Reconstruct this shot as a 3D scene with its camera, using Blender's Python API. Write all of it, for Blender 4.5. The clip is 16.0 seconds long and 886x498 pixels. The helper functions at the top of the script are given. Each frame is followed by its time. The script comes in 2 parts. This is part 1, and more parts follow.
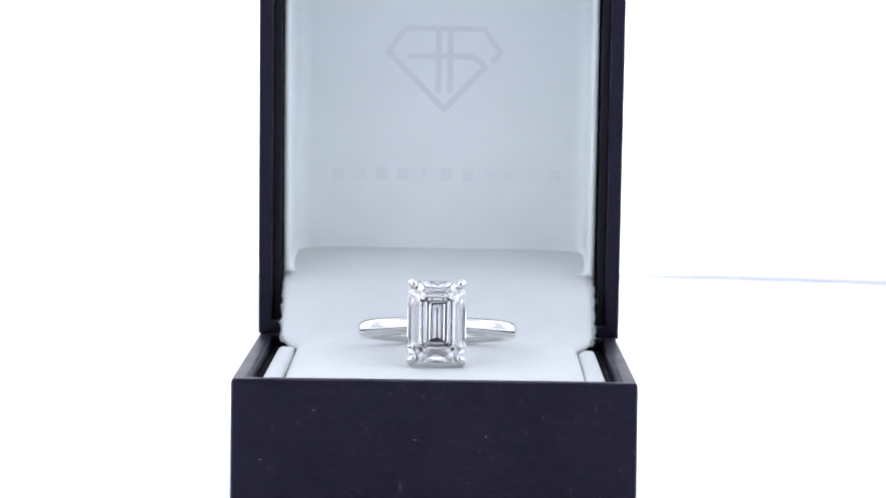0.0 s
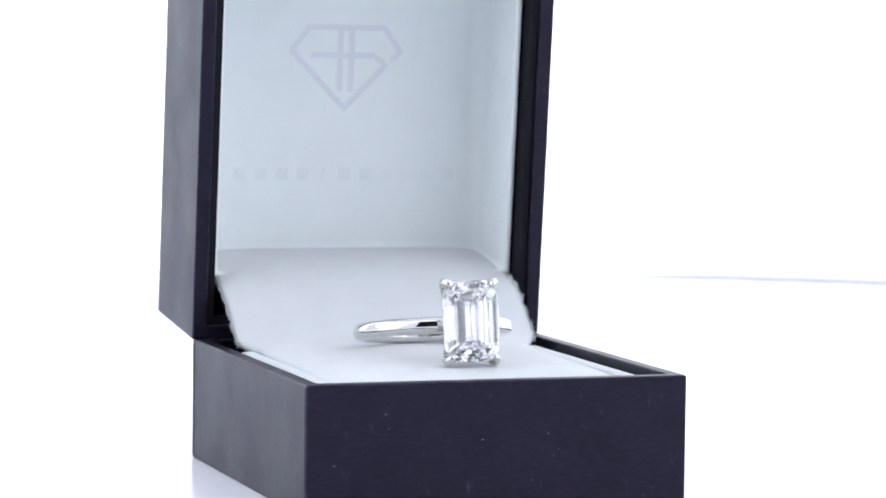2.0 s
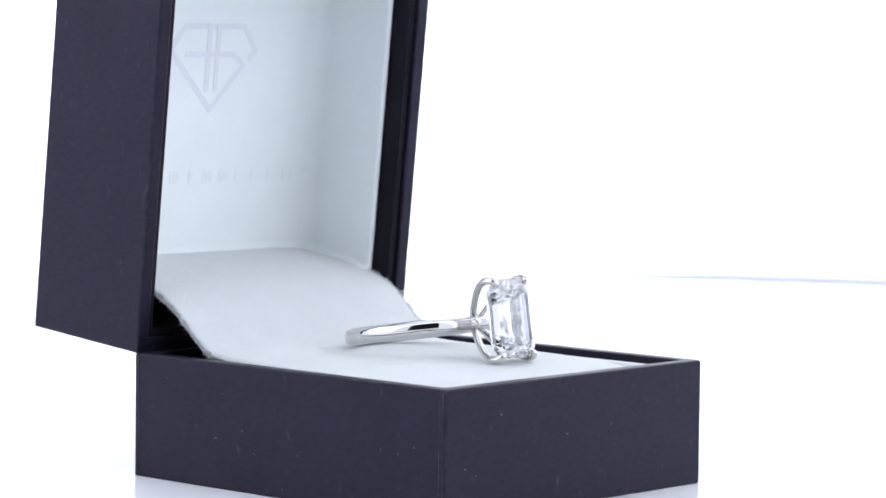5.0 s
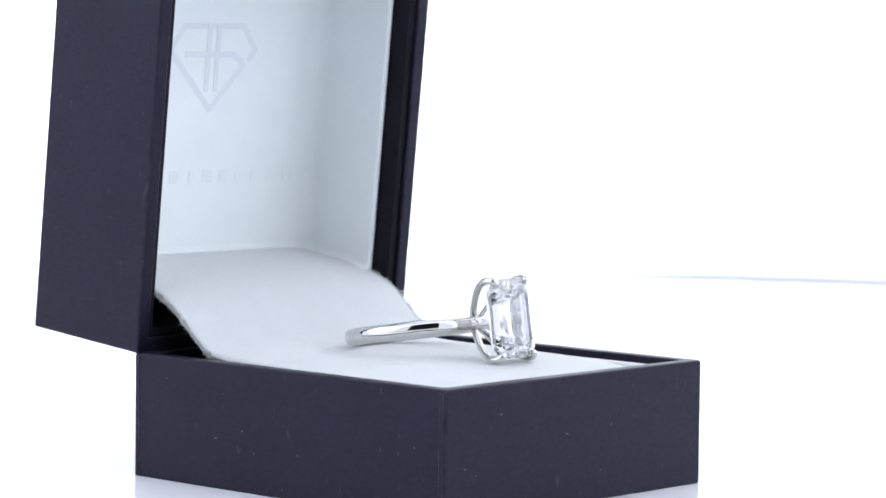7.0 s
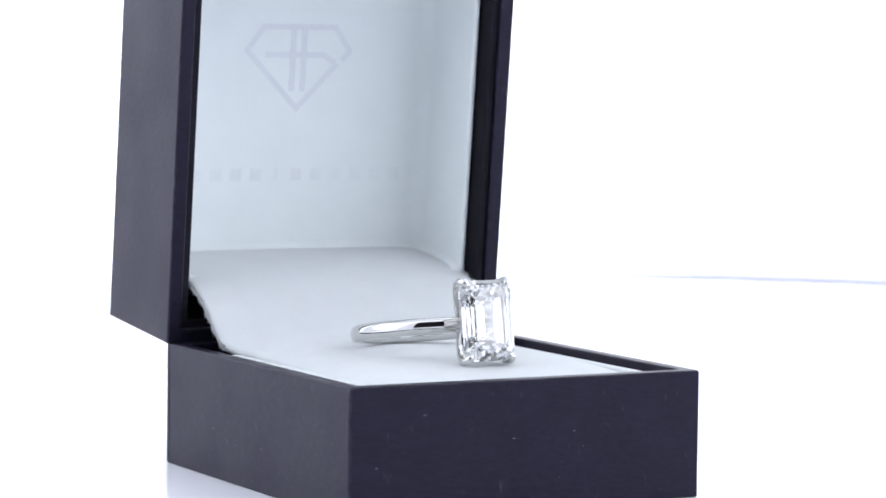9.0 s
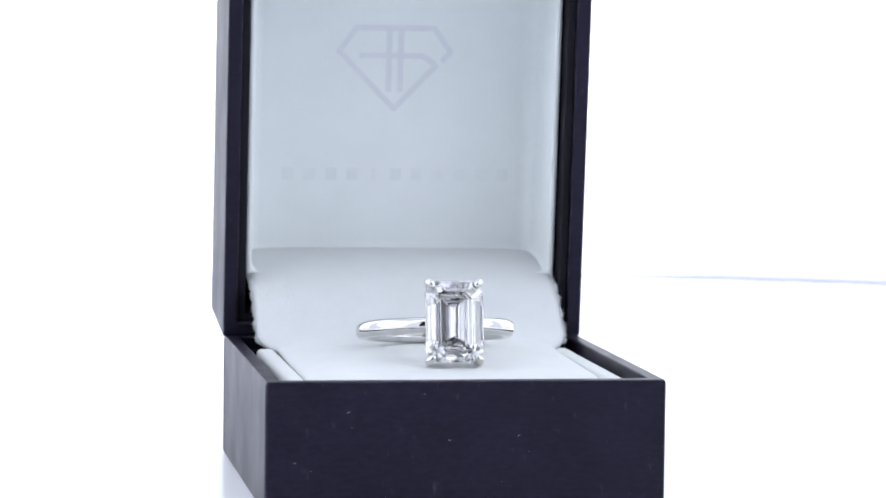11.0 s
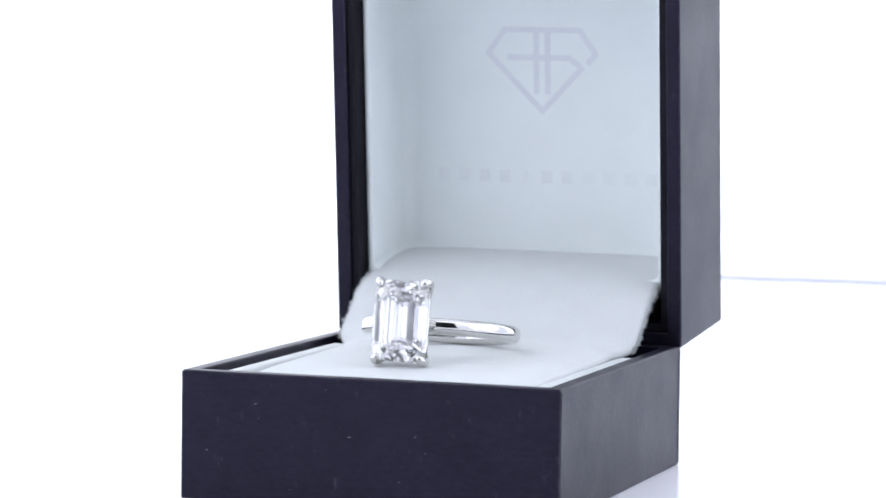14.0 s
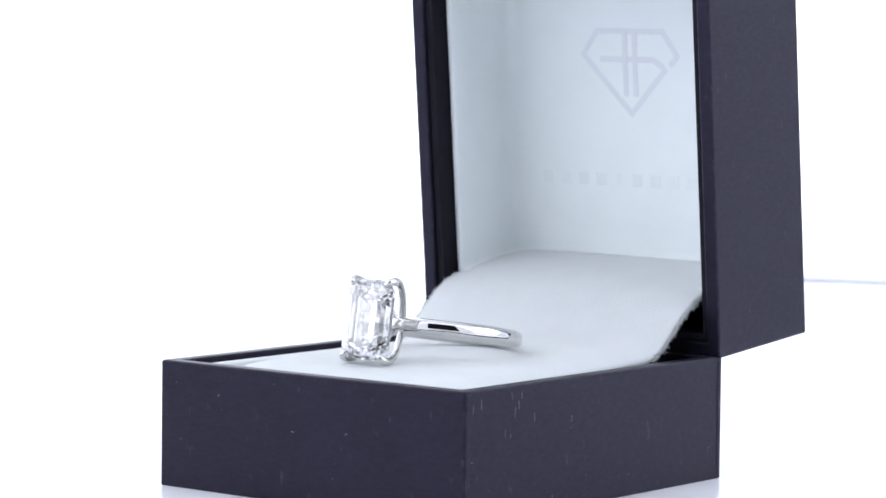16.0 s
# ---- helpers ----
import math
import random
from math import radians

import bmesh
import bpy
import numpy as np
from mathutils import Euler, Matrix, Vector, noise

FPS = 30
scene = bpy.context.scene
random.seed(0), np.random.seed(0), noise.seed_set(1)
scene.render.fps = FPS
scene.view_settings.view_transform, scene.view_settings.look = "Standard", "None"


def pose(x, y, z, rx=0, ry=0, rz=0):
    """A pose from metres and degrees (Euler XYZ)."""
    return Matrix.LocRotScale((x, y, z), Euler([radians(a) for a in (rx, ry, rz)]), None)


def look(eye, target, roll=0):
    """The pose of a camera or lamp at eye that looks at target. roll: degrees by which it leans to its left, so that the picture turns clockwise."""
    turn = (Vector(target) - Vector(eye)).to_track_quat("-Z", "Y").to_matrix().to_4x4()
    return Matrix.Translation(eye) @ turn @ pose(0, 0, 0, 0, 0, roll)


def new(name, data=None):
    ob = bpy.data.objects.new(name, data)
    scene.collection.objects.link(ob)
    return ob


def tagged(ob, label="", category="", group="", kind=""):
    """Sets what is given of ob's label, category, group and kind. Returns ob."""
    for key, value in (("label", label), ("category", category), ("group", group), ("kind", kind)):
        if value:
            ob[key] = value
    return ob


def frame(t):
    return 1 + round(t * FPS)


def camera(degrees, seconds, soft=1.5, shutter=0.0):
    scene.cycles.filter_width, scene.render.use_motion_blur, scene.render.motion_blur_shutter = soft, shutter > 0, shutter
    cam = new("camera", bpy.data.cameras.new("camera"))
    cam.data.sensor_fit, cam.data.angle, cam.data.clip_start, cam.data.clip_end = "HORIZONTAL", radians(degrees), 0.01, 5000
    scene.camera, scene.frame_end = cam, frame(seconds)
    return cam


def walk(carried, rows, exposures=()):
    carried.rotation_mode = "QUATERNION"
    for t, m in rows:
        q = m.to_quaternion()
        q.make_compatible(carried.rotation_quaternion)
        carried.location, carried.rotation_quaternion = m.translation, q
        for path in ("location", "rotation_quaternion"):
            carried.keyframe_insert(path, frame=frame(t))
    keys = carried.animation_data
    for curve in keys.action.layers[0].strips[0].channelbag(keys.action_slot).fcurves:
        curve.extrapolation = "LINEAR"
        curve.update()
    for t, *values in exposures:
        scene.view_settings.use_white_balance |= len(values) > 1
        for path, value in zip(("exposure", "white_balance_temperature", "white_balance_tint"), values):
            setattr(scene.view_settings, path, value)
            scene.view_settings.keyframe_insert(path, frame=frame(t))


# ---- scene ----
cam = camera(16.11, 16.0, soft=1.6)
# a macro lens: sharp at the stone, soft from the lid's lining backwards
cam.data.dof.use_dof, cam.data.dof.focus_distance, cam.data.dof.aperture_fstop = True, 0.400, 56.0
EYE = (0.00216, -0.40965, 0.06164)
PITCH = radians(4.287)
AIM = (EYE[0], EYE[1] + math.cos(PITCH), EYE[2] - math.sin(PITCH))
walk(cam, [(0.0, look(EYE, AIM, 0.718)), (16.0, look(EYE, AIM, 0.718))], exposures=[(0.0, 0.0), (16.0, 0.0)])

MM = 0.001


# ---- light: an added white light tent, soft lamps above and at both sides, all unseen ----
def soft_lamp(name, eye, target, wide, tall, watts, colour):
    data = bpy.data.lights.new(name, "AREA")
    data.shape, data.size, data.size_y, data.energy, data.color = "RECTANGLE", wide, tall, watts, colour
    ob = new(name, data)
    ob.matrix_world = look(eye, target)
    return ob


COOL = (0.925, 0.938, 1.0)
soft_lamp("top_softbox", (0.0, -0.37, 0.64), (0.0, 0.03, 0.03), 0.8, 0.3, 0.55, COOL)
soft_lamp("side_softbox", (-0.67, -0.27, 0.37), (0.0, 0.03, 0.05), 0.88, 0.78, 3.2, COOL)
soft_lamp("side_softbox", (0.67, -0.27, 0.37), (0.0, 0.03, 0.05), 0.88, 0.78, 3.2, COOL)

# added fill, unseen: brightens the bench strip that shows under the backdrop's hem
soft_lamp("bench_fill", (0.0, 0.75, 0.75), (0.05, 0.7, 0.0), 0.8, 0.3, 3.0, COOL)

# light goes to and fro many times inside the cut stone
scene.cycles.max_bounces, scene.cycles.transmission_bounces, scene.cycles.glossy_bounces = 24, 24, 12

world = bpy.data.worlds.new("studio")
scene.world = world
world.use_nodes = True
world.node_tree.nodes["Background"].inputs["Color"].default_value = (0.85, 0.92, 1.0, 1)
world.node_tree.nodes["Background"].inputs["Strength"].default_value = 0.1


# ---- materials ----
def make_material(name):
    m = bpy.data.materials.new(name)
    m.use_nodes = True
    return m, m.node_tree.nodes, m.node_tree.links, m.node_tree.nodes["Principled BSDF"]


def noise_node(nodes, links, scale, detail=4.0, stretch=(1, 1, 1)):
    tc, mp, nz = nodes.new("ShaderNodeTexCoord"), nodes.new("ShaderNodeMapping"), nodes.new("ShaderNodeTexNoise")
    mp.inputs["Scale"].default_value = stretch
    nz.inputs["Scale"].default_value, nz.inputs["Detail"].default_value = scale, detail
    links.new(tc.outputs["Object"], mp.inputs["Vector"])
    links.new(mp.outputs["Vector"], nz.inputs["Vector"])
    return nz.outputs["Fac"]


def ramp(nodes, links, fac, stops):
    r = nodes.new("ShaderNodeValToRGB")
    while len(r.color_ramp.elements) < len(stops):
        r.color_ramp.elements.new(0.5)
    for e, (p, c) in zip(r.color_ramp.elements, stops):
        e.position, e.color = p, (*c, 1)
    links.new(fac, r.inputs["Fac"])
    return r.outputs["Color"]


def mix(nodes, links, fac, a, b, kind="MIX"):
    n = nodes.new("ShaderNodeMix")
    n.data_type, n.blend_type = "RGBA", kind
    for socket, v in ((n.inputs[0], fac), (n.inputs[6], a), (n.inputs[7], b)):
        if isinstance(v, (int, float)):
            socket.default_value = v
        elif isinstance(v, tuple):
            socket.default_value = (*v, 1)
        else:
            links.new(v, socket)
    return n.outputs[2]


def bump(nodes, links, bsdf, height, strength, distance):
    b = nodes.new("ShaderNodeBump")
    b.inputs["Strength"].default_value, b.inputs["Distance"].default_value = strength, distance
    links.new(height, b.inputs["Height"])
    links.new(b.outputs["Normal"], bsdf.inputs["Normal"])


def paper_navy():
    """Dark navy leatherette paper: fine horizontal grain, cloudy wear, rubbed edges, a few pale scuffs."""
    m, n, l, p = make_material("navy_paper")
    cloud = noise_node(n, l, 110, 3)
    grain = noise_node(n, l, 1300, 4, (0.6, 0.6, 1.5))
    scuff = noise_node(n, l, 1000, 4, (1.0, 1.0, 0.45))
    base = ramp(n, l, cloud, [(0.3, (0.0040, 0.0039, 0.0098)), (0.7, (0.0082, 0.0077, 0.0165))])
    base = mix(n, l, 0.3, base, ramp(n, l, grain, [(0.3, (0.004, 0.0038, 0.009)), (0.75, (0.022, 0.020, 0.037))]))
    base = mix(n, l, ramp(n, l, scuff, [(0.66, (0, 0, 0)), (0.80, (0.22, 0.22, 0.22))]), base, (0.12, 0.115, 0.15))
    # rubbed edges: where a rounded normal leaves the flat one
    bev, geo, dot = n.new("ShaderNodeBevel"), n.new("ShaderNodeNewGeometry"), n.new("ShaderNodeVectorMath")
    bev.inputs["Radius"].default_value = 0.00025
    dot.operation = "DOT_PRODUCT"
    l.new(bev.outputs["Normal"], dot.inputs[0])
    l.new(geo.outputs["Normal"], dot.inputs[1])
    edge = ramp(n, l, dot.outputs["Value"], [(0.90, (1, 1, 1)), (0.995, (0, 0, 0))])
    rub = mix(n, l, 1.0, edge, ramp(n, l, noise_node(n, l, 520, 4), [(0.42, (0.05, 0.05, 0.05)), (0.66, (0.45, 0.45, 0.45))]), "MULTIPLY")
    base = mix(n, l, rub, base, (0.13, 0.125, 0.16))
    l.new(base, p.inputs["Base Color"])
    l.new(ramp(n, l, cloud, [(0.3, (0.37, 0.37, 0.37)), (0.7, (0.46, 0.46, 0.46))]), p.inputs["Roughness"])
    p.inputs["Specular IOR Level"].default_value = 0.225
    p.inputs["Specular Tint"].default_value = (0.79, 0.74, 1.0, 1)
    bump(n, l, p, grain, 0.28, 0.0001)
    return m


def plain(name, colour, rough, grain=0.0, scale=1500.0, spread=0.04, sheen=0.0):
    m, n, l, p = make_material(name)
    nz = noise_node(n, l, scale, 4)
    big = noise_node(n, l, scale / 14, 2)
    lo, hi = tuple(c * (1 - spread) for c in colour), tuple(min(1, c * (1 + spread)) for c in colour)
    c = mix(n, l, 0.5, ramp(n, l, nz, [(0.3, lo), (0.7, hi)]), ramp(n, l, big, [(0.35, lo), (0.65, hi)]))
    l.new(c, p.inputs["Base Color"])
    p.inputs["Roughness"].default_value = rough
    p.inputs["Sheen Weight"].default_value = sheen
    if grain:
        bump(n, l, p, nz, grain, 0.0002)
    return m


NAVY = paper_navy()
INNER_NAVY = plain("dark_inner_card", (0.010, 0.0095, 0.015), 0.8, 0.2, 1200, 0.2)
INNER_NAVY.node_tree.nodes["Principled BSDF"].inputs["Specular IOR Level"].default_value = 0.15
SATIN = plain("white_satin", (0.80, 0.85, 0.856), 0.6, 0.12, 2600, 0.02)
PLUSH = plain("white_plush", (0.615, 0.644, 0.653), 0.9, 0.5, 3200, 0.03, 0.25)
FAINT = plain("faint_print", (0.765, 0.81, 0.826), 0.6, 0.1, 2200, 0.05)
EMBOSS = plain("embossed_grey", (0.715, 0.75, 0.785), 0.6, 0.1, 2200, 0.05)
TABLE_WHITE = plain("white_acrylic", (0.90, 0.91, 0.96), 0.19, 0.0, 60, 0.01)
BENCH = plain("pale_blue_bench", (0.74, 0.77, 1.0), 0.6, 0.0, 40, 0.03)
DARK_WALL = plain("unseen_dark_wall", (0.05, 0.05, 0.055), 0.8, 0.0, 8, 0.1)
TENT = plain("tent_fabric", (0.84, 0.86, 0.88), 0.9, 0.1, 300, 0.02)
DUST = plain("dust", (0.15, 0.15, 0.19), 0.9)
TENT_FRONT = plain("tent_front_fabric", (0.78, 0.79, 0.81), 0.9, 0.1, 300, 0.03)


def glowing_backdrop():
    m, n, l, p = make_material("glowing_white_fabric")
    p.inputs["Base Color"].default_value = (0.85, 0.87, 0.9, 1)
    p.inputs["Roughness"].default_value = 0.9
    # emission stands in for the overexposed white; the fabric is no lamp
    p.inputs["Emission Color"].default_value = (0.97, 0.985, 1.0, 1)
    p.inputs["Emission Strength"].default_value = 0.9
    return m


GLOW_WHITE = glowing_backdrop()


def platinum():
    m, n, l, p = make_material("polished_platinum")
    nz = noise_node(n, l, 700, 3)
    l.new(ramp(n, l, nz, [(0.3, (0.62, 0.61, 0.59)), (0.7, (0.68, 0.67, 0.65))]), p.inputs["Base Color"])
    l.new(ramp(n, l, nz, [(0.3, (0.03, 0.03, 0.03)), (0.7, (0.06, 0.06, 0.06))]), p.inputs["Roughness"])
    p.inputs["Metallic"].default_value = 1.0
    return m


def diamond():
    m, n, l, p = make_material("diamond")
    p.inputs["Base Color"].default_value = (0.72, 0.72, 0.715, 1)
    p.inputs["Roughness"].default_value = 0.0
    p.inputs["IOR"].default_value = 2.417
    p.inputs["Transmission Weight"].default_value = 1.0
    return m


TABLE_WHITE.node_tree.nodes["Principled BSDF"].inputs["IOR"].default_value = 1.15
PLATINUM, DIAMOND = platinum(), diamond()


# ---- mesh helpers (in millimetres) ----
def part(name, bm, material, parent=None, label="", smooth=False, matrix=None):
    bmesh.ops.recalc_face_normals(bm, faces=bm.faces[:])
    me = bpy.data.meshes.new(name)
    bmesh.ops.scale(bm, vec=(MM, MM, MM), verts=bm.verts[:])
    if smooth:
        for f in bm.faces:
            f.smooth = True
    bm.to_mesh(me)
    bm.free()
    me.materials.append(material)
    ob = new(name, me)
    if parent:
        ob.parent = parent
    if matrix is not None:
        ob.matrix_basis = matrix
    return tagged(ob, label) if label else ob


def add_box(bm, lo, hi, bevel=0.0, segments=2):
    made = bmesh.ops.create_cube(bm, size=1)
    bmesh.ops.scale(bm, vec=[h - a for a, h in zip(lo, hi)], verts=made["verts"])
    bmesh.ops.translate(bm, vec=[(h + a) / 2 for a, h in zip(lo, hi)], verts=made["verts"])
    if bevel:
        edges = list({e for v in made["verts"] for e in v.link_edges})
        bmesh.ops.bevel(bm, geom=edges, offset=bevel, segments=segments, affect="EDGES", profile=0.6)
    return bm


def tray(lo, hi, wall, floor, bevel=0.35):
    """An open box with its opening upwards (z): outer lo..hi, wall thickness, floor thickness."""
    bm = bmesh.new()
    x0, y0, z0 = lo
    x1, y1, z1 = hi

    def ring(ix, z):
        return [bm.verts.new(v) for v in ((x0 + ix, y0 + ix, z), (x1 - ix, y0 + ix, z), (x1 - ix, y1 - ix, z), (x0 + ix, y1 - ix, z))]

    rows = [ring(0, z0), ring(0, z1), ring(wall, z1), ring(wall, z0 + floor)]
    for a, b in zip(rows, rows[1:]):
        for k in range(4):
            bm.faces.new((a[k], a[(k + 1) % 4], b[(k + 1) % 4], b[k]))
    bm.faces.new(rows[0][::-1])
    bm.faces.new(rows[-1])
    bmesh.ops.recalc_face_normals(bm, faces=bm.faces[:])
    outer = [e for e in bm.edges if all(v in rows[0] + rows[1] + rows[2] for v in e.verts)]
    bmesh.ops.bevel(bm, geom=outer, offset=bevel, segments=3, affect="EDGES", profile=0.6)
    return bm


def padded_tray(lo, hi, wall, floor, fillet=2.2, steps=5):
    """A fabric-covered open box, opening upwards: its inner corners are rounded by the padding, its rim is rolled."""
    bm = bmesh.new()
    x0, y0, z0 = lo
    x1, y1, z1 = hi

    def ring(inset, z, r):
        out = []
        for cx, cy, a0 in ((x1, y1, 0), (x0, y1, 90), (x0, y0, 180), (x1, y0, 270)):
            sx, sy = (1 if cx == x1 else -1), (1 if cy == y1 else -1)
            for k in range(steps + 1):
                a = radians(a0 + 90 * k / steps)
                out.append(bm.verts.new((cx - sx * (inset + r) + r * math.cos(a), cy - sy * (inset + r) + r * math.sin(a), z)))
        return out

    rows = [ring(0, z0, 0.3), ring(0, z1 - 0.3, 0.3), ring(0.12, z1 - 0.08, 0.3), ring(wall / 2, z1, 0.5), ring(wall - 0.12, z1 - 0.08, 0.8), ring(wall, z1 - 0.35, 1.0)]
    rows += [ring(wall, z0 + floor + fillet, fillet)]
    for k in range(1, steps + 1):
        a = radians(90 * k / steps)
        rows.append(ring(wall + fillet * (1 - math.cos(a)), z0 + floor + fillet * (1 - math.sin(a)), max(0.05, fillet * math.cos(a) + 0.05)))
    n = len(rows[0])
    for a, b in zip(rows, rows[1:]):
        for k in range(n):
            bm.faces.new((a[k], a[(k + 1) % n], b[(k + 1) % n], b[k]))
    bm.faces.new(rows[0][::-1])
    bm.faces.new(rows[-1])
    return bm


def sheet(us, ys, height, thick, half):
    """A padded sheet over a grid, height(x, y) above, with a body below it."""
    bm = bmesh.new()
    xs = us
    top = [[bm.verts.new((CX + u * half(y), y, height(CX + u * half(y), y))) for u in us] for y in ys]
    low = [[bm.verts.new((CX + u * half(y), y, height(CX + u * half(y), y) - thick)) for u in us] for y in ys]
    for j in range(len(ys) - 1):
        for i in range(len(xs) - 1):
            bm.faces.new((top[j][i], top[j][i + 1], top[j + 1][i + 1], top[j + 1][i]))
            bm.faces.new((low[j][i], low[j + 1][i], low[j + 1][i + 1], low[j][i + 1]))
    for j in range(len(ys) - 1):
        for i in (0, len(xs) - 1):
            bm.faces.new((top[j][i], top[j + 1][i], low[j + 1][i], low[j][i]))
    for i in range(len(xs) - 1):
        for j in (0, len(ys) - 1):
            bm.faces.new((top[j][i], low[j][i], low[j][i + 1], top[j][i + 1]))
    return bm


def tube(bm, points, radii, sides=14, flat=1.0):
    """A round wire along points, with a radius at each, closed and rounded by its radii."""
    pts = [Vector(p) for p in points]
    rings, side = [], None
    for k, p in enumerate(pts):
        d = (pts[min(k + 1, len(pts) - 1)] - pts[max(k - 1, 0)]).normalized()
        side = d.orthogonal().normalized() if side is None else (side - d * side.dot(d)).normalized()
        other = d.cross(side)
        rings.append([bm.verts.new(p + radii[k] * (math.cos(a) * side + flat * math.sin(a) * other)) for a in (2 * math.pi * s / sides for s in range(sides))])
    for a, b in zip(rings, rings[1:]):
        for s in range(sides):
            bm.faces.new((a[s], a[(s + 1) % sides], b[(s + 1) % sides], b[s]))
    bm.faces.new(rings[0][::-1])
    bm.faces.new(rings[-1])


def curve_points(points, n):
    """Catmull-Rom through the points, n steps to a span."""
    p = [Vector(v) for v in points]
    p = [2 * p[0] - p[1]] + p + [2 * p[-1] - p[-2]]
    out = []
    for k in range(1, len(p) - 2):
        for s in range(n):
            t = s / n
            a, b, c, d = p[k - 1:k + 3]
            out.append(0.5 * (2 * b + (c - a) * t + (2 * a - 5 * b + 4 * c - d) * t * t + (3 * b - a - 3 * c + d) * t ** 3))
    return out + [p[-2]]


def profile(table, y):
    """Smooth interpolation in a short table of (y, z)."""
    if y <= table[0][0]:
        return table[0][1]
    for (a, za), (b, zb) in zip(table, table[1:]):
        if y <= b:
            t = (y - a) / (b - a)
            return za + (zb - za) * t
    return table[-1][1]


# ---- the place: bench, added tent and turntable ----
def slab(name, lo, hi, material, label, bevel=0.0):
    bm = bmesh.new()
    add_box(bm, [v * 1000 for v in lo], [v * 1000 for v in hi], bevel)
    return tagged(part(name, bm, material), label, name.split("_")[0], kind="structure")


# added bench: its pale blue tints the streak under the backdrop's hem
slab("ground", (-1.6, -1.6, -0.06), (1.6, 1.6, -0.03), BENCH, "pale blue bench top under the turntable")
# unseen tent panels, added to bounce the lamps' light
slab("ceiling", (-0.90, -0.62, 0.92), (0.90, 0.5, 0.93), TENT, "unseen white fabric roof of the added light tent")
slab("wall_left", (-0.91, -0.62, -0.03), (-0.90, 0.5, 0.92), TENT, "unseen white fabric side of the added light tent")
slab("wall_right", (0.90, -0.62, -0.03), (0.91, 0.5, 0.92), TENT, "unseen white fabric side of the added light tent")
# unseen wall, added so that the tent's opening reflects as dark
slab("wall_front", (-1.6, -1.61, -0.03), (1.6, -1.6, 1.5), DARK_WALL, "unseen dark wall added behind the camera for reflections")
# unseen front of the added tent; its opening mirrors dark in stone and band
slab("wall_front_left", (-0.90, -0.63, -0.03), (-0.26, -0.62, 0.92), TENT_FRONT, "unseen grey fabric front of the added light tent")
slab("wall_front_right", (0.26, -0.63, -0.03), (0.90, -0.62, 0.92), TENT_FRONT, "unseen grey fabric front of the added light tent")
slab("wall_front_top", (-0.26, -0.63, 0.72), (0.26, -0.62, 0.92), TENT_FRONT, "unseen grey fabric front of the added light tent")
slab("wall_front_low", (-0.26, -0.63, -0.03), (0.26, -0.62, 0.025), TENT_FRONT, "unseen grey fabric front of the added light tent")


def backdrop():
    """White fabric panel that glows by emission; its lower hem rises a little to one side and leaves a slit above the
    turntable.
    """
    bm = bmesh.new()
    n, y, t = 360, 371.0, 3.0
    fr, bk = [], []
    for k in range(n + 1):
        x = -900 + 1800 * k / n
        hem = HEM(x)
        fr.append([bm.verts.new((x, y, z)) for z in (hem, 920)])
        bk.append([bm.verts.new((x, y + t, z)) for z in (hem, 920)])
    for a, b, c, d in zip(fr, fr[1:], bk, bk[1:]):
        bm.faces.new((a[0], b[0], b[1], a[1]))
        bm.faces.new((c[0], c[1], d[1], d[0]))
        bm.faces.new((a[0], c[0], d[0], b[0]))
        bm.faces.new((a[1], b[1], d[1], c[1]))
    return tagged(part("backdrop", bm, GLOW_WHITE), "plain white fabric backdrop, glowing by emission", "backdrop", kind="structure")


def HEM(x):
    # made-up hem, shaped so the bench shows below it as a thin streak
    return profile([(-750, -10), (-100, -6.1), (24, -3.55), (32, -3.0), (40, -2.62), (50, -2.45), (61, -2.4), (76, -2.4), (97, -2.75), (113, -3.15), (160, -5.0), (750, -10)], x)


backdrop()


def turntable():
    root = new("turntable")
    bm = bmesh.new()
    bmesh.ops.create_cone(bm, cap_ends=True, segments=256, radius1=332, radius2=332, depth=8)
    bmesh.ops.translate(bm, vec=(0, 0, -4), verts=bm.verts[:])
    part("disc", bm, TABLE_WHITE, root)
    bm = bmesh.new()
    bmesh.ops.create_cone(bm, cap_ends=True, segments=96, radius1=210, radius2=200, depth=22)
    bmesh.ops.translate(bm, vec=(0, 0, -19), verts=bm.verts[:])
    part("base", bm, TABLE_WHITE, root)
    return tagged(root, "round glossy white acrylic turntable, turning", "turntable")


TURNTABLE = turntable()

# ---- the ring box ----
CX, YF, DEPTH, HIGH, HALF = 1.410, -25.30, 55.82, 16.46, 25.1
YB = YF + DEPTH
LID = pose(1.61 * MM, 29.67 * MM, 16.28 * MM, 5.44, 0.16, -0.59)
RISE = [(-23, 15.3), (-21, 16.0), (-17, 16.68), (-12, 16.93), (0, 17.1), (12, 17.3), (17, 17.62), (20, 18.25), (22, 19.4), (25, 21.62), (28, 23.62), (31, 24.95), (35, 26.0), (40, 26.93), (43, 27.3), (44.6, 27.5), (45.6, 27.85)]


def cushion_half(y):
    """Half the pad's width: narrower between the side padding, full width on the ramp."""
    return 19.05 + 2.35 * min(1, max(0, (y - 16.5) / 4))


def cushion_height(x, y):
    z = sum(profile(RISE, y + d) for d in (-1.5, -0.75, 0, 0.75, 1.5)) / 5
    u = min(1, abs(x - CX) / cushion_half(y))
    fall = 1.5 if y < 20 else max(0.35, 1.5 - (y - 20) * 0.16)
    z -= fall * u ** 6
    return z + 0.05 * noise.noise((x * 0.12, y * 0.12, 3.0)) + 0.018 * noise.noise((x * 0.7, y * 0.7, 9.0))


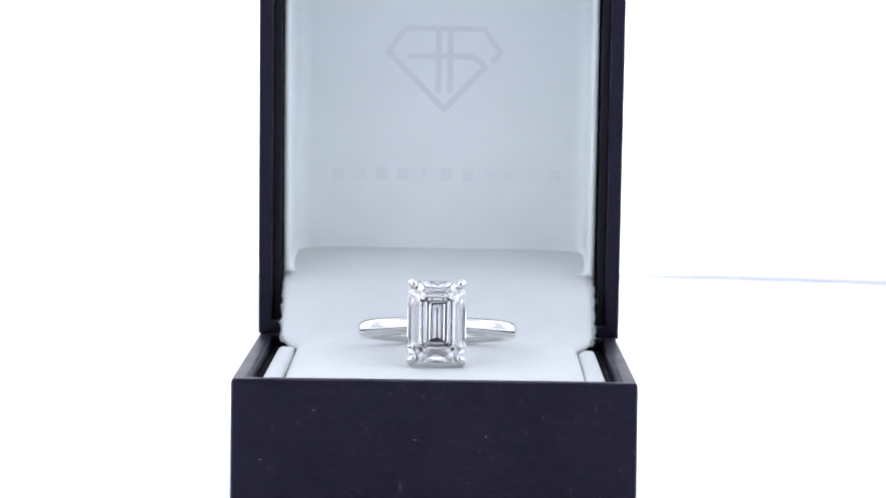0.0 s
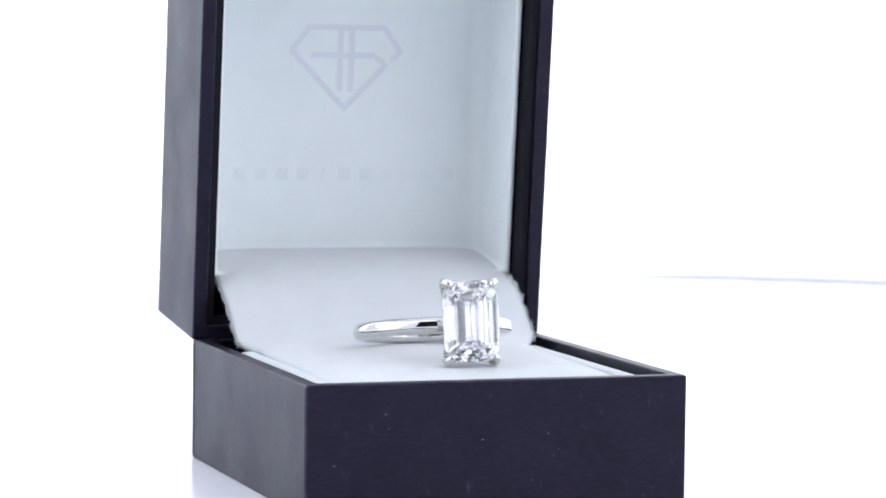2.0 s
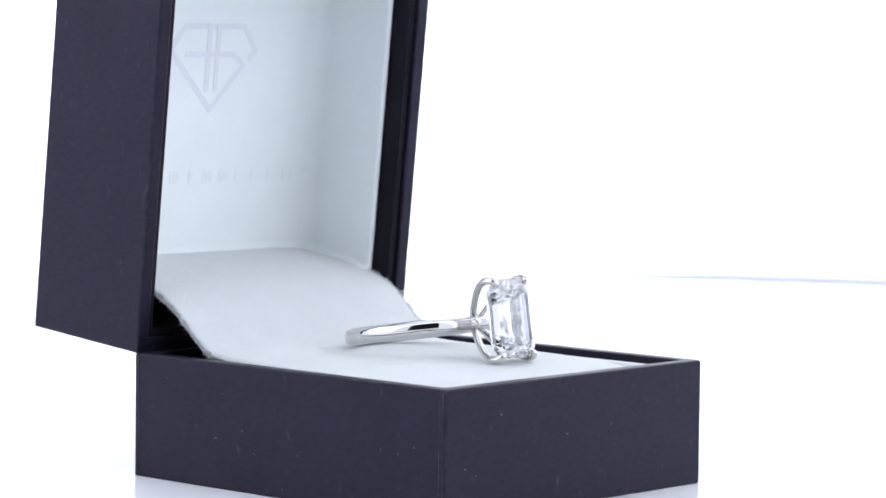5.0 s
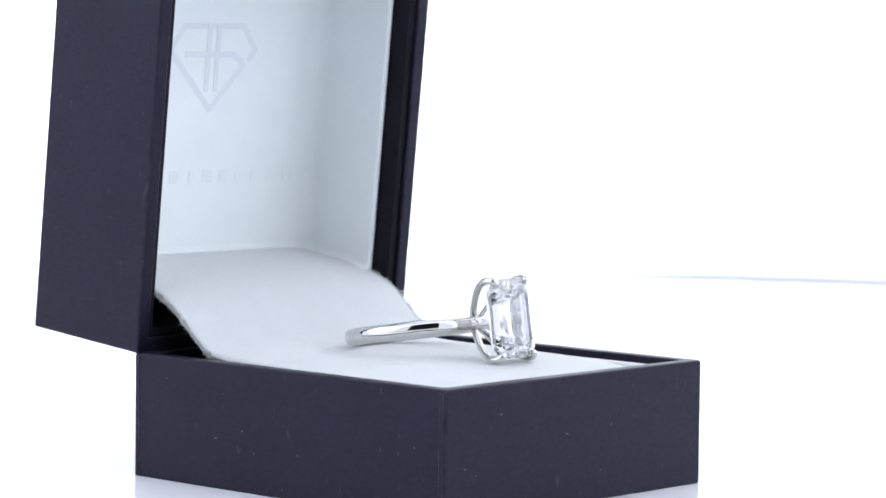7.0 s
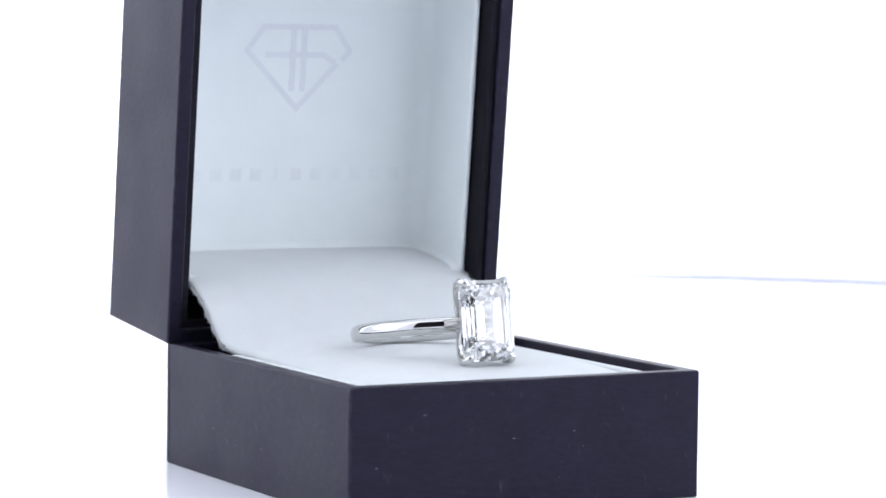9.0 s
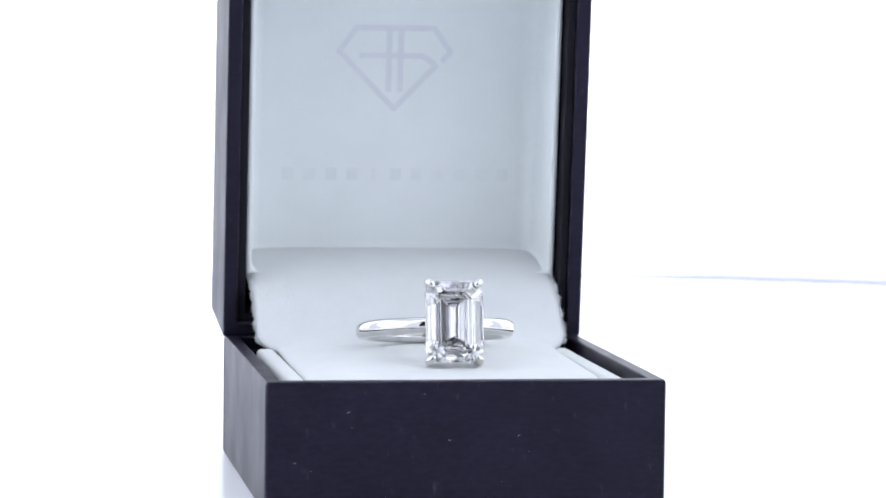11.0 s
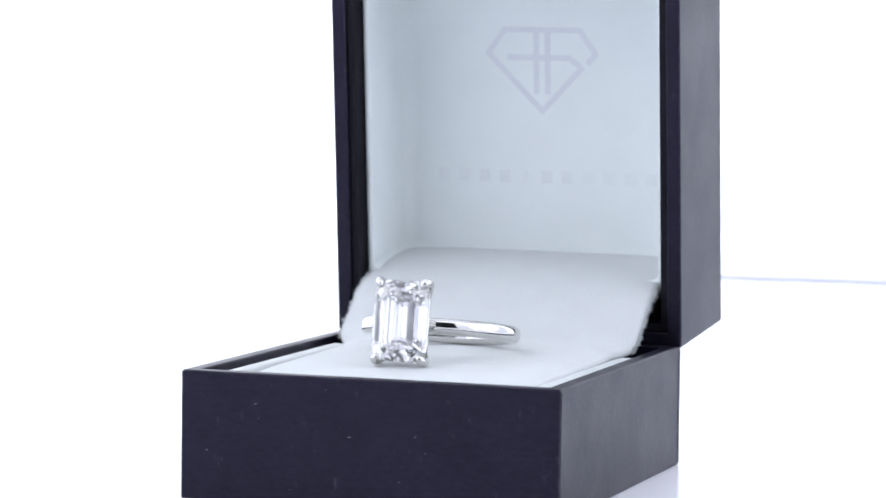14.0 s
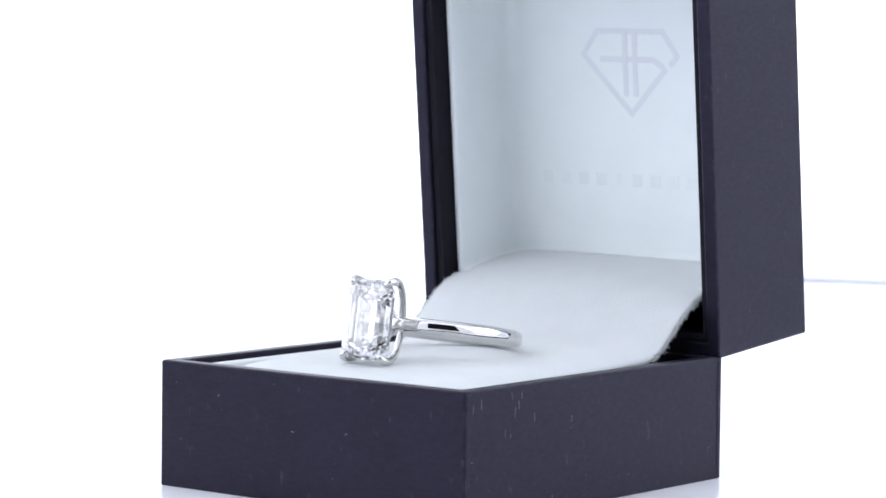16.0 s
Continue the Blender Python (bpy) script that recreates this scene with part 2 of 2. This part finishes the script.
def logo(parent):
    """Faint gem-shaped emblem and a row of plain marks on the lid lining, in the lid's space."""
    back = 16.9

    def stroke(points, wide, raise_by=0.0):
        bm = bmesh.new()
        for k, ((x0, z0), (x1, z1)) in enumerate(zip(points, points[1:])):
            lift = 0.015 + 0.004 * k + raise_by
            d = Vector((x1 - x0, 0, z1 - z0))
            s = Vector((d.z, 0, -d.x)).normalized() * wide / 2
            e = d.normalized() * wide * 0.3
            a, b = Vector((x0, back - lift, z0)) - e, Vector((x1, back - lift, z1)) + e
            lo = [bm.verts.new(v) for v in (a - s, b - s, b + s, a + s)]
            up = [bm.verts.new(v.co + Vector((0, 0.12, 0))) for v in lo]
            bm.faces.new(lo)
            bm.faces.new(up[::-1])
            for k in range(4):
                bm.faces.new((lo[k], lo[(k + 1) % 4], up[(k + 1) % 4], up[k]))
        return bm

    emblem = part("emblem", stroke([(5.7, 41.9), (-5.6, 41.9), (-8.1, 38.5), (0, 30.2), (6.0, 36.5)], 0.85), EMBOSS, parent, "faint grey embossed gem emblem")
    part("emblem_bar", stroke([(5.7, 41.9), (8.1, 38.5), (7.0, 37.3)], 0.85, 0.018), EMBOSS, emblem)
    part("emblem_bar", stroke([(-5.0, 37.9), (4.0, 37.9), (5.6, 36.9)], 0.85, 0.03), EMBOSS, emblem)
    for x in (-0.85, 0.85):
        part("emblem_bar", stroke([(x, 41.9), (x, 32.9)], 0.85, 0.042), EMBOSS, emblem)
    for k in range(11):
        bm = bmesh.new()
        x = -15.2 + k * 3.14
        wide = 0.7 if k == 4 else 1.7
        add_box(bm, (x - wide / 2, back - 0.05, 19.75), (x + wide / 2, back + 0.1, 21.55))
        part("letter_mark", bm, FAINT, parent)


def flecks(parent, faces, low, high):
    """Pale dust flecks stuck to the outer faces of the box."""
    bm, rnd = bmesh.new(), random.Random(11)
    for (nx, ny), a, b, at in faces:
        for k in range(13):
            t, z = rnd.uniform(a, b), rnd.uniform(low, high)
            size, turn = rnd.choice((0.04, 0.05, 0.05, 0.09)), rnd.uniform(-0.5, 0.5)
            out = Vector((nx, ny, 0))
            along = Vector((abs(ny), abs(nx), 0)) * math.cos(turn) + Vector((0, 0, math.sin(turn)))
            up = out.cross(along)
            c = Vector((at, t, z)) if nx else Vector((t, at, z))
            long = size * rnd.uniform(1.0, 3.2)
            ring = [bm.verts.new(c + along * long * math.cos(q) + up * size * 0.6 * math.sin(q)) for q in (0, 1.2, 2.1, 3.3, 4.4, 5.4)]
            tip = bm.verts.new(c + out * 0.05)
            for i in range(6):
                bm.faces.new((ring[i], ring[(i + 1) % 6], tip))
    # upright scratches on the sides, thickest by the front corners and along the upper edge
    for (nx, ny), a, b, at in faces[1:2]:
        for k in range(11):
            t = a + abs(rnd.gauss(0, 0.22)) * (b - a)
            z = high - abs(rnd.gauss(0, 4.0)) if k % 3 else rnd.uniform(low, high)
            tall, wide = rnd.uniform(0.15, 0.9), rnd.uniform(0.025, 0.05)
            lean = rnd.uniform(-0.15, 0.15)
            if t > b or z < low:
                continue
            ring = [bm.verts.new((at, t + u, z + v)) for u, v in ((-wide, -tall), (wide, -tall * 0.7), (wide + lean, tall), (lean - wide, tall * 0.8))]
            tip = bm.verts.new((at + nx * 0.03, t + lean / 2, z))
            for i in range(4):
                bm.faces.new((ring[i], ring[(i + 1) % 4], tip))
    tagged(part("dust", bm, DUST, parent, "pale dust flecks and scratches"), kind="stuff")


def ring_box():
    root = new("ring_box")
    base = part("base", tray((CX - HALF, YF, 0), (CX + HALF, YB, HIGH), 2.0, 1.5, 0.32), NAVY, root, "dark navy paper-wrapped lower half")
    part("inner_wall", tray((CX - HALF + 2, YF + 2, 1.5), (CX + HALF - 2, YB - 2, HIGH - 1.8), 0.9, 1.0, 0.15), INNER_NAVY, base, "dark inner card lining")
    # plush pad with a frayed cut edge
    us = [v / 30 for v in range(-30, 31)]
    ys = [-22.0 + 67.4 * v / 90 for v in range(91)]
    pad = part("cushion", sheet(us, ys, cushion_height, 0.7, cushion_half), PLUSH, root, "white plush pad with a frayed edge", True)
    bm = bmesh.new()
    rnd = random.Random(5)
    for k in range(2800):
        sgn = rnd.choice((-1, 1))
        y = rnd.uniform(20, 32)
        x = CX + sgn * (cushion_half(y) - 0.05)
        z = cushion_height(x, y) - rnd.uniform(0.0, 0.7)
        p = Vector((x, y, z))
        d = Vector((sgn * rnd.uniform(0.2, 1), rnd.uniform(-0.9, 0.3), rnd.uniform(-0.5, 0.5))).normalized() * rnd.uniform(0.3, 0.6) * (0.8 if sgn < 0 else 1.0) * (1.1 + 0.8 * math.sin(y * 5.1 + sgn) * math.sin(y * 2.3))
        s = Vector((rnd.uniform(-1, 1), rnd.uniform(-1, 1), rnd.uniform(-1, 1))).normalized() * 0.07
        u = d.cross(s).normalized() * 0.07
        q = [bm.verts.new(v) for v in (p + s, p - s, p + u, p + d)]
        for f in ((0, 1, 3), (1, 2, 3), (2, 0, 3)):
            bm.faces.new([q[i] for i in f])
    tagged(part("fringe", bm, PLUSH, pad, "frayed white fibres"), kind="stuff")
    for sgn in (-1, 1):
        bm = bmesh.new()
        add_box(bm, (-1.1, -21.8, 8.0) if sgn < 0 else (-1.6, -21.8, 8.0), (1.45, 18.5, HIGH - 0.55) if sgn < 0 else (1.05, 20.0, HIGH - 0.75), 0.9, 4)
        bmesh.ops.translate(bm, vec=(CX + sgn * 20.75, 0, 0), verts=bm.verts[:])
        part("side_pad", bm, PLUSH, root, "white rolled side padding", True)
    # lid, standing open
    bm = tray((-HALF - 0.42, 0, 0), (HALF + 0.16, 55.0, 21.25), 2.0, 1.4, 0.32)
    turn = Matrix(((1, 0, 0, 0), (0, 0, -1, 21.25), (0, 1, 0, 0), (0, 0, 0, 1)))
    bmesh.ops.transform(bm, matrix=turn, verts=bm.verts[:])
    lid = part("lid", bm, NAVY, root, "dark navy paper-wrapped lid, open", False, LID)
    bm = tray((-HALF + 1.6, 2, 0), (HALF - 1.85, 53, 19.0), 1.1, 0.6, 0.15)
    turn = Matrix(((1, 0, 0, 0), (0, 0, -1, 19.7), (0, 1, 0, 0), (0, 0, 0, 1)))
    bmesh.ops.transform(bm, matrix=turn, verts=bm.verts[:])
    part("inner_wall", bm, INNER_NAVY, lid, "dark inner lip of the lid")
    bm = padded_tray((-22.25, 7.7, 0), (21.85, 51.6, 14.35), 0.9, 1.0)
    turn = Matrix(((1, 0, 0, 0), (0, 0, -1, 17.9), (0, 1, 0, 0), (0, 0, 0, 1)))
    bmesh.ops.transform(bm, matrix=turn, verts=bm.verts[:])
    lining = part("lining", bm, SATIN, lid, "white satin lid lining", True)
    logo(lining)
    flecks(base, [((0, -1), CX - 24, CX + 24, YF), ((1, 0), YF + 1, YB - 1, CX + HALF), ((-1, 0), YF + 1, YB - 1, CX - HALF)], 1.0, HIGH - 1)
    # paper turned round the corners, lapped on the sides
    for sgn in (-1, 1):
        for y in (YF + 0.35, YB - 1.05):
            bm = bmesh.new()
            add_box(bm, (-0.07, y, 0.5), (0.07, y + 0.7, HIGH - 0.45), 0.05, 1)
            bmesh.ops.translate(bm, vec=(CX + sgn * HALF, 0, 0), verts=bm.verts[:])
            part("corner_lap", bm, NAVY, base)
    # hinge strip of paper behind the base
    bm = bmesh.new()
    add_box(bm, (CX - 23, YB - 1.5, HIGH - 0.6), (CX + 23, YB + 1.2, HIGH - 0.1), 0.2)
    part("hinge", bm, INNER_NAVY, root, "paper hinge strip")
    return tagged(root, "open dark navy ring box with white plush inside", "ring box")


RING_BOX = ring_box()


# ---- the ring ----
def stone_mesh():
    """Step-cut stone: octagonal tiers; its face looks along -y, long side along z."""
    bm = bmesh.new()
    tiers = [(0.60, -1.06), (0.735, -0.83), (0.87, -0.49), (1.0, 0.0), (1.0, 0.5), (0.86, 1.2), (0.67, 1.98), (0.47, 2.67), (0.27, 3.25)]
    hx, hz, cut = 3.72, 5.2, 1.35
    rows = []
    for s, y in tiers:
        inset = (1 - s) * hx
        a, b = hx - inset, hz - inset
        c = cut * s ** (0.6 if y < 0 else 1.6)
        rows.append([bm.verts.new((x, y, z)) for x, z in ((a - c, -b), (a, -b + c), (a, b - c), (a - c, b), (-a + c, b), (-a, b - c), (-a, -b + c), (-a + c, -b))])
    for p, q in zip(rows, rows[1:]):
        for k in range(8):
            bm.faces.new((p[k], p[(k + 1) % 8], q[(k + 1) % 8], q[k]))
    bm.faces.new(rows[0])
    lo, hi = bm.verts.new((0, 3.92, -1.8)), bm.verts.new((0, 3.92, 1.8))
    r = rows[-1]
    bm.faces.new((r[1], r[2], hi, lo))
    bm.faces.new((r[5], r[6], lo, hi))
    for a, b, v in ((2, 3, hi), (3, 4, hi), (4, 5, hi), (6, 7, lo), (7, 0, lo), (0, 1, lo)):
        bm.faces.new((r[a], r[b], v))
    return bm


def ring():
    root = new("diamond_ring")
    seat = pose(1.55 * MM, 1.8 * MM, 20.05 * MM, -9.6)
    hold = part("band", band_mesh(), PLATINUM, root, "polished platinum band", True, seat)
    bm = stone_mesh()
    bmesh.ops.translate(bm, vec=(0, -15.85, 0), verts=bm.verts[:])
    part("stone", bm, DIAMOND, root, "clear step-cut rectangular diamond", False, seat)
    for sx in (-1, 1):
        for sz in (-1, 1):
            bm = bmesh.new()
            way = [(sx * 0.35, -9.3, sz * 0.35), (sx * 0.9, -9.95, sz * 1.35), (sx * 1.7, -11.2, sz * 2.95), (sx * 2.55, -12.75, sz * 4.25),
                   (sx * 3.1, -14.1, sz * 4.95), (sx * 3.25, -15.2, sz * 5.1), (sx * 3.1, -15.95, sz * 4.9), (sx * 2.62, -16.35, sz * 4.3)]
            pts = curve_points(way, 5)
            n = len(pts) - 1
            radii = []
            for k in range(n + 1):
                t = k / n
                r = 0.48 + 0.12 * max(0.0, (t - 0.5) * 2)
                if t > 0.8:
                    r *= math.sqrt(max(0.02, 1 - ((t - 0.8) / 0.2) ** 2))
                radii.append(r)
            tube(bm, pts, radii)
            part("prong", bm, PLATINUM, root, "", True, seat)
    return tagged(root, "platinum solitaire ring with a large step-cut diamond", "ring")


def band_mesh():
    """Court-shaped band: domed outside, nearly flat inside, narrower and thicker towards the head."""
    bm = bmesh.new()
    n, rows = 160, []
    for k in range(n):
        a = 2 * math.pi * k / n
        head = max(0.0, -math.sin(a)) ** 6
        w, out, thick = 1.1 - 0.08 * head, 10.5, 1.75
        section = []
        for s in range(18):
            b = 2 * math.pi * s / 18
            c, d = math.cos(b), math.sin(b)
            z = w * math.copysign(abs(d) ** 0.8, d)
            r = out - thick / 2 + thick / 2 * (math.copysign(abs(c) ** 0.9, c) if c > 0 else math.copysign(abs(c) ** 0.45, c))
            section.append(bm.verts.new((r * math.cos(a), r * math.sin(a), z)))
        rows.append(section)
    for k in range(n):
        p, q = rows[k], rows[(k + 1) % n]
        for s in range(18):
            bm.faces.new((p[s], q[s], q[(s + 1) % 18], p[(s + 1) % 18]))
    return bm


RING = ring()


# ---- what turns ----
def motions():
    """The turntable carries box and ring one way until 6 s, then back at the same speed."""
    times = [k * 0.5 for k in range(12)] + [5.75, 5.9, 6.0, 6.1, 6.25] + [6.5 + k * 0.5 for k in range(20)]
    rows = [(t, pose(0, 0, 0, 0, 0, -0.252 + 9.573 * (6 - abs(t - 6)))) for t in times]
    for thing in (TURNTABLE, RING_BOX, RING):
        walk(thing, rows)


motions()
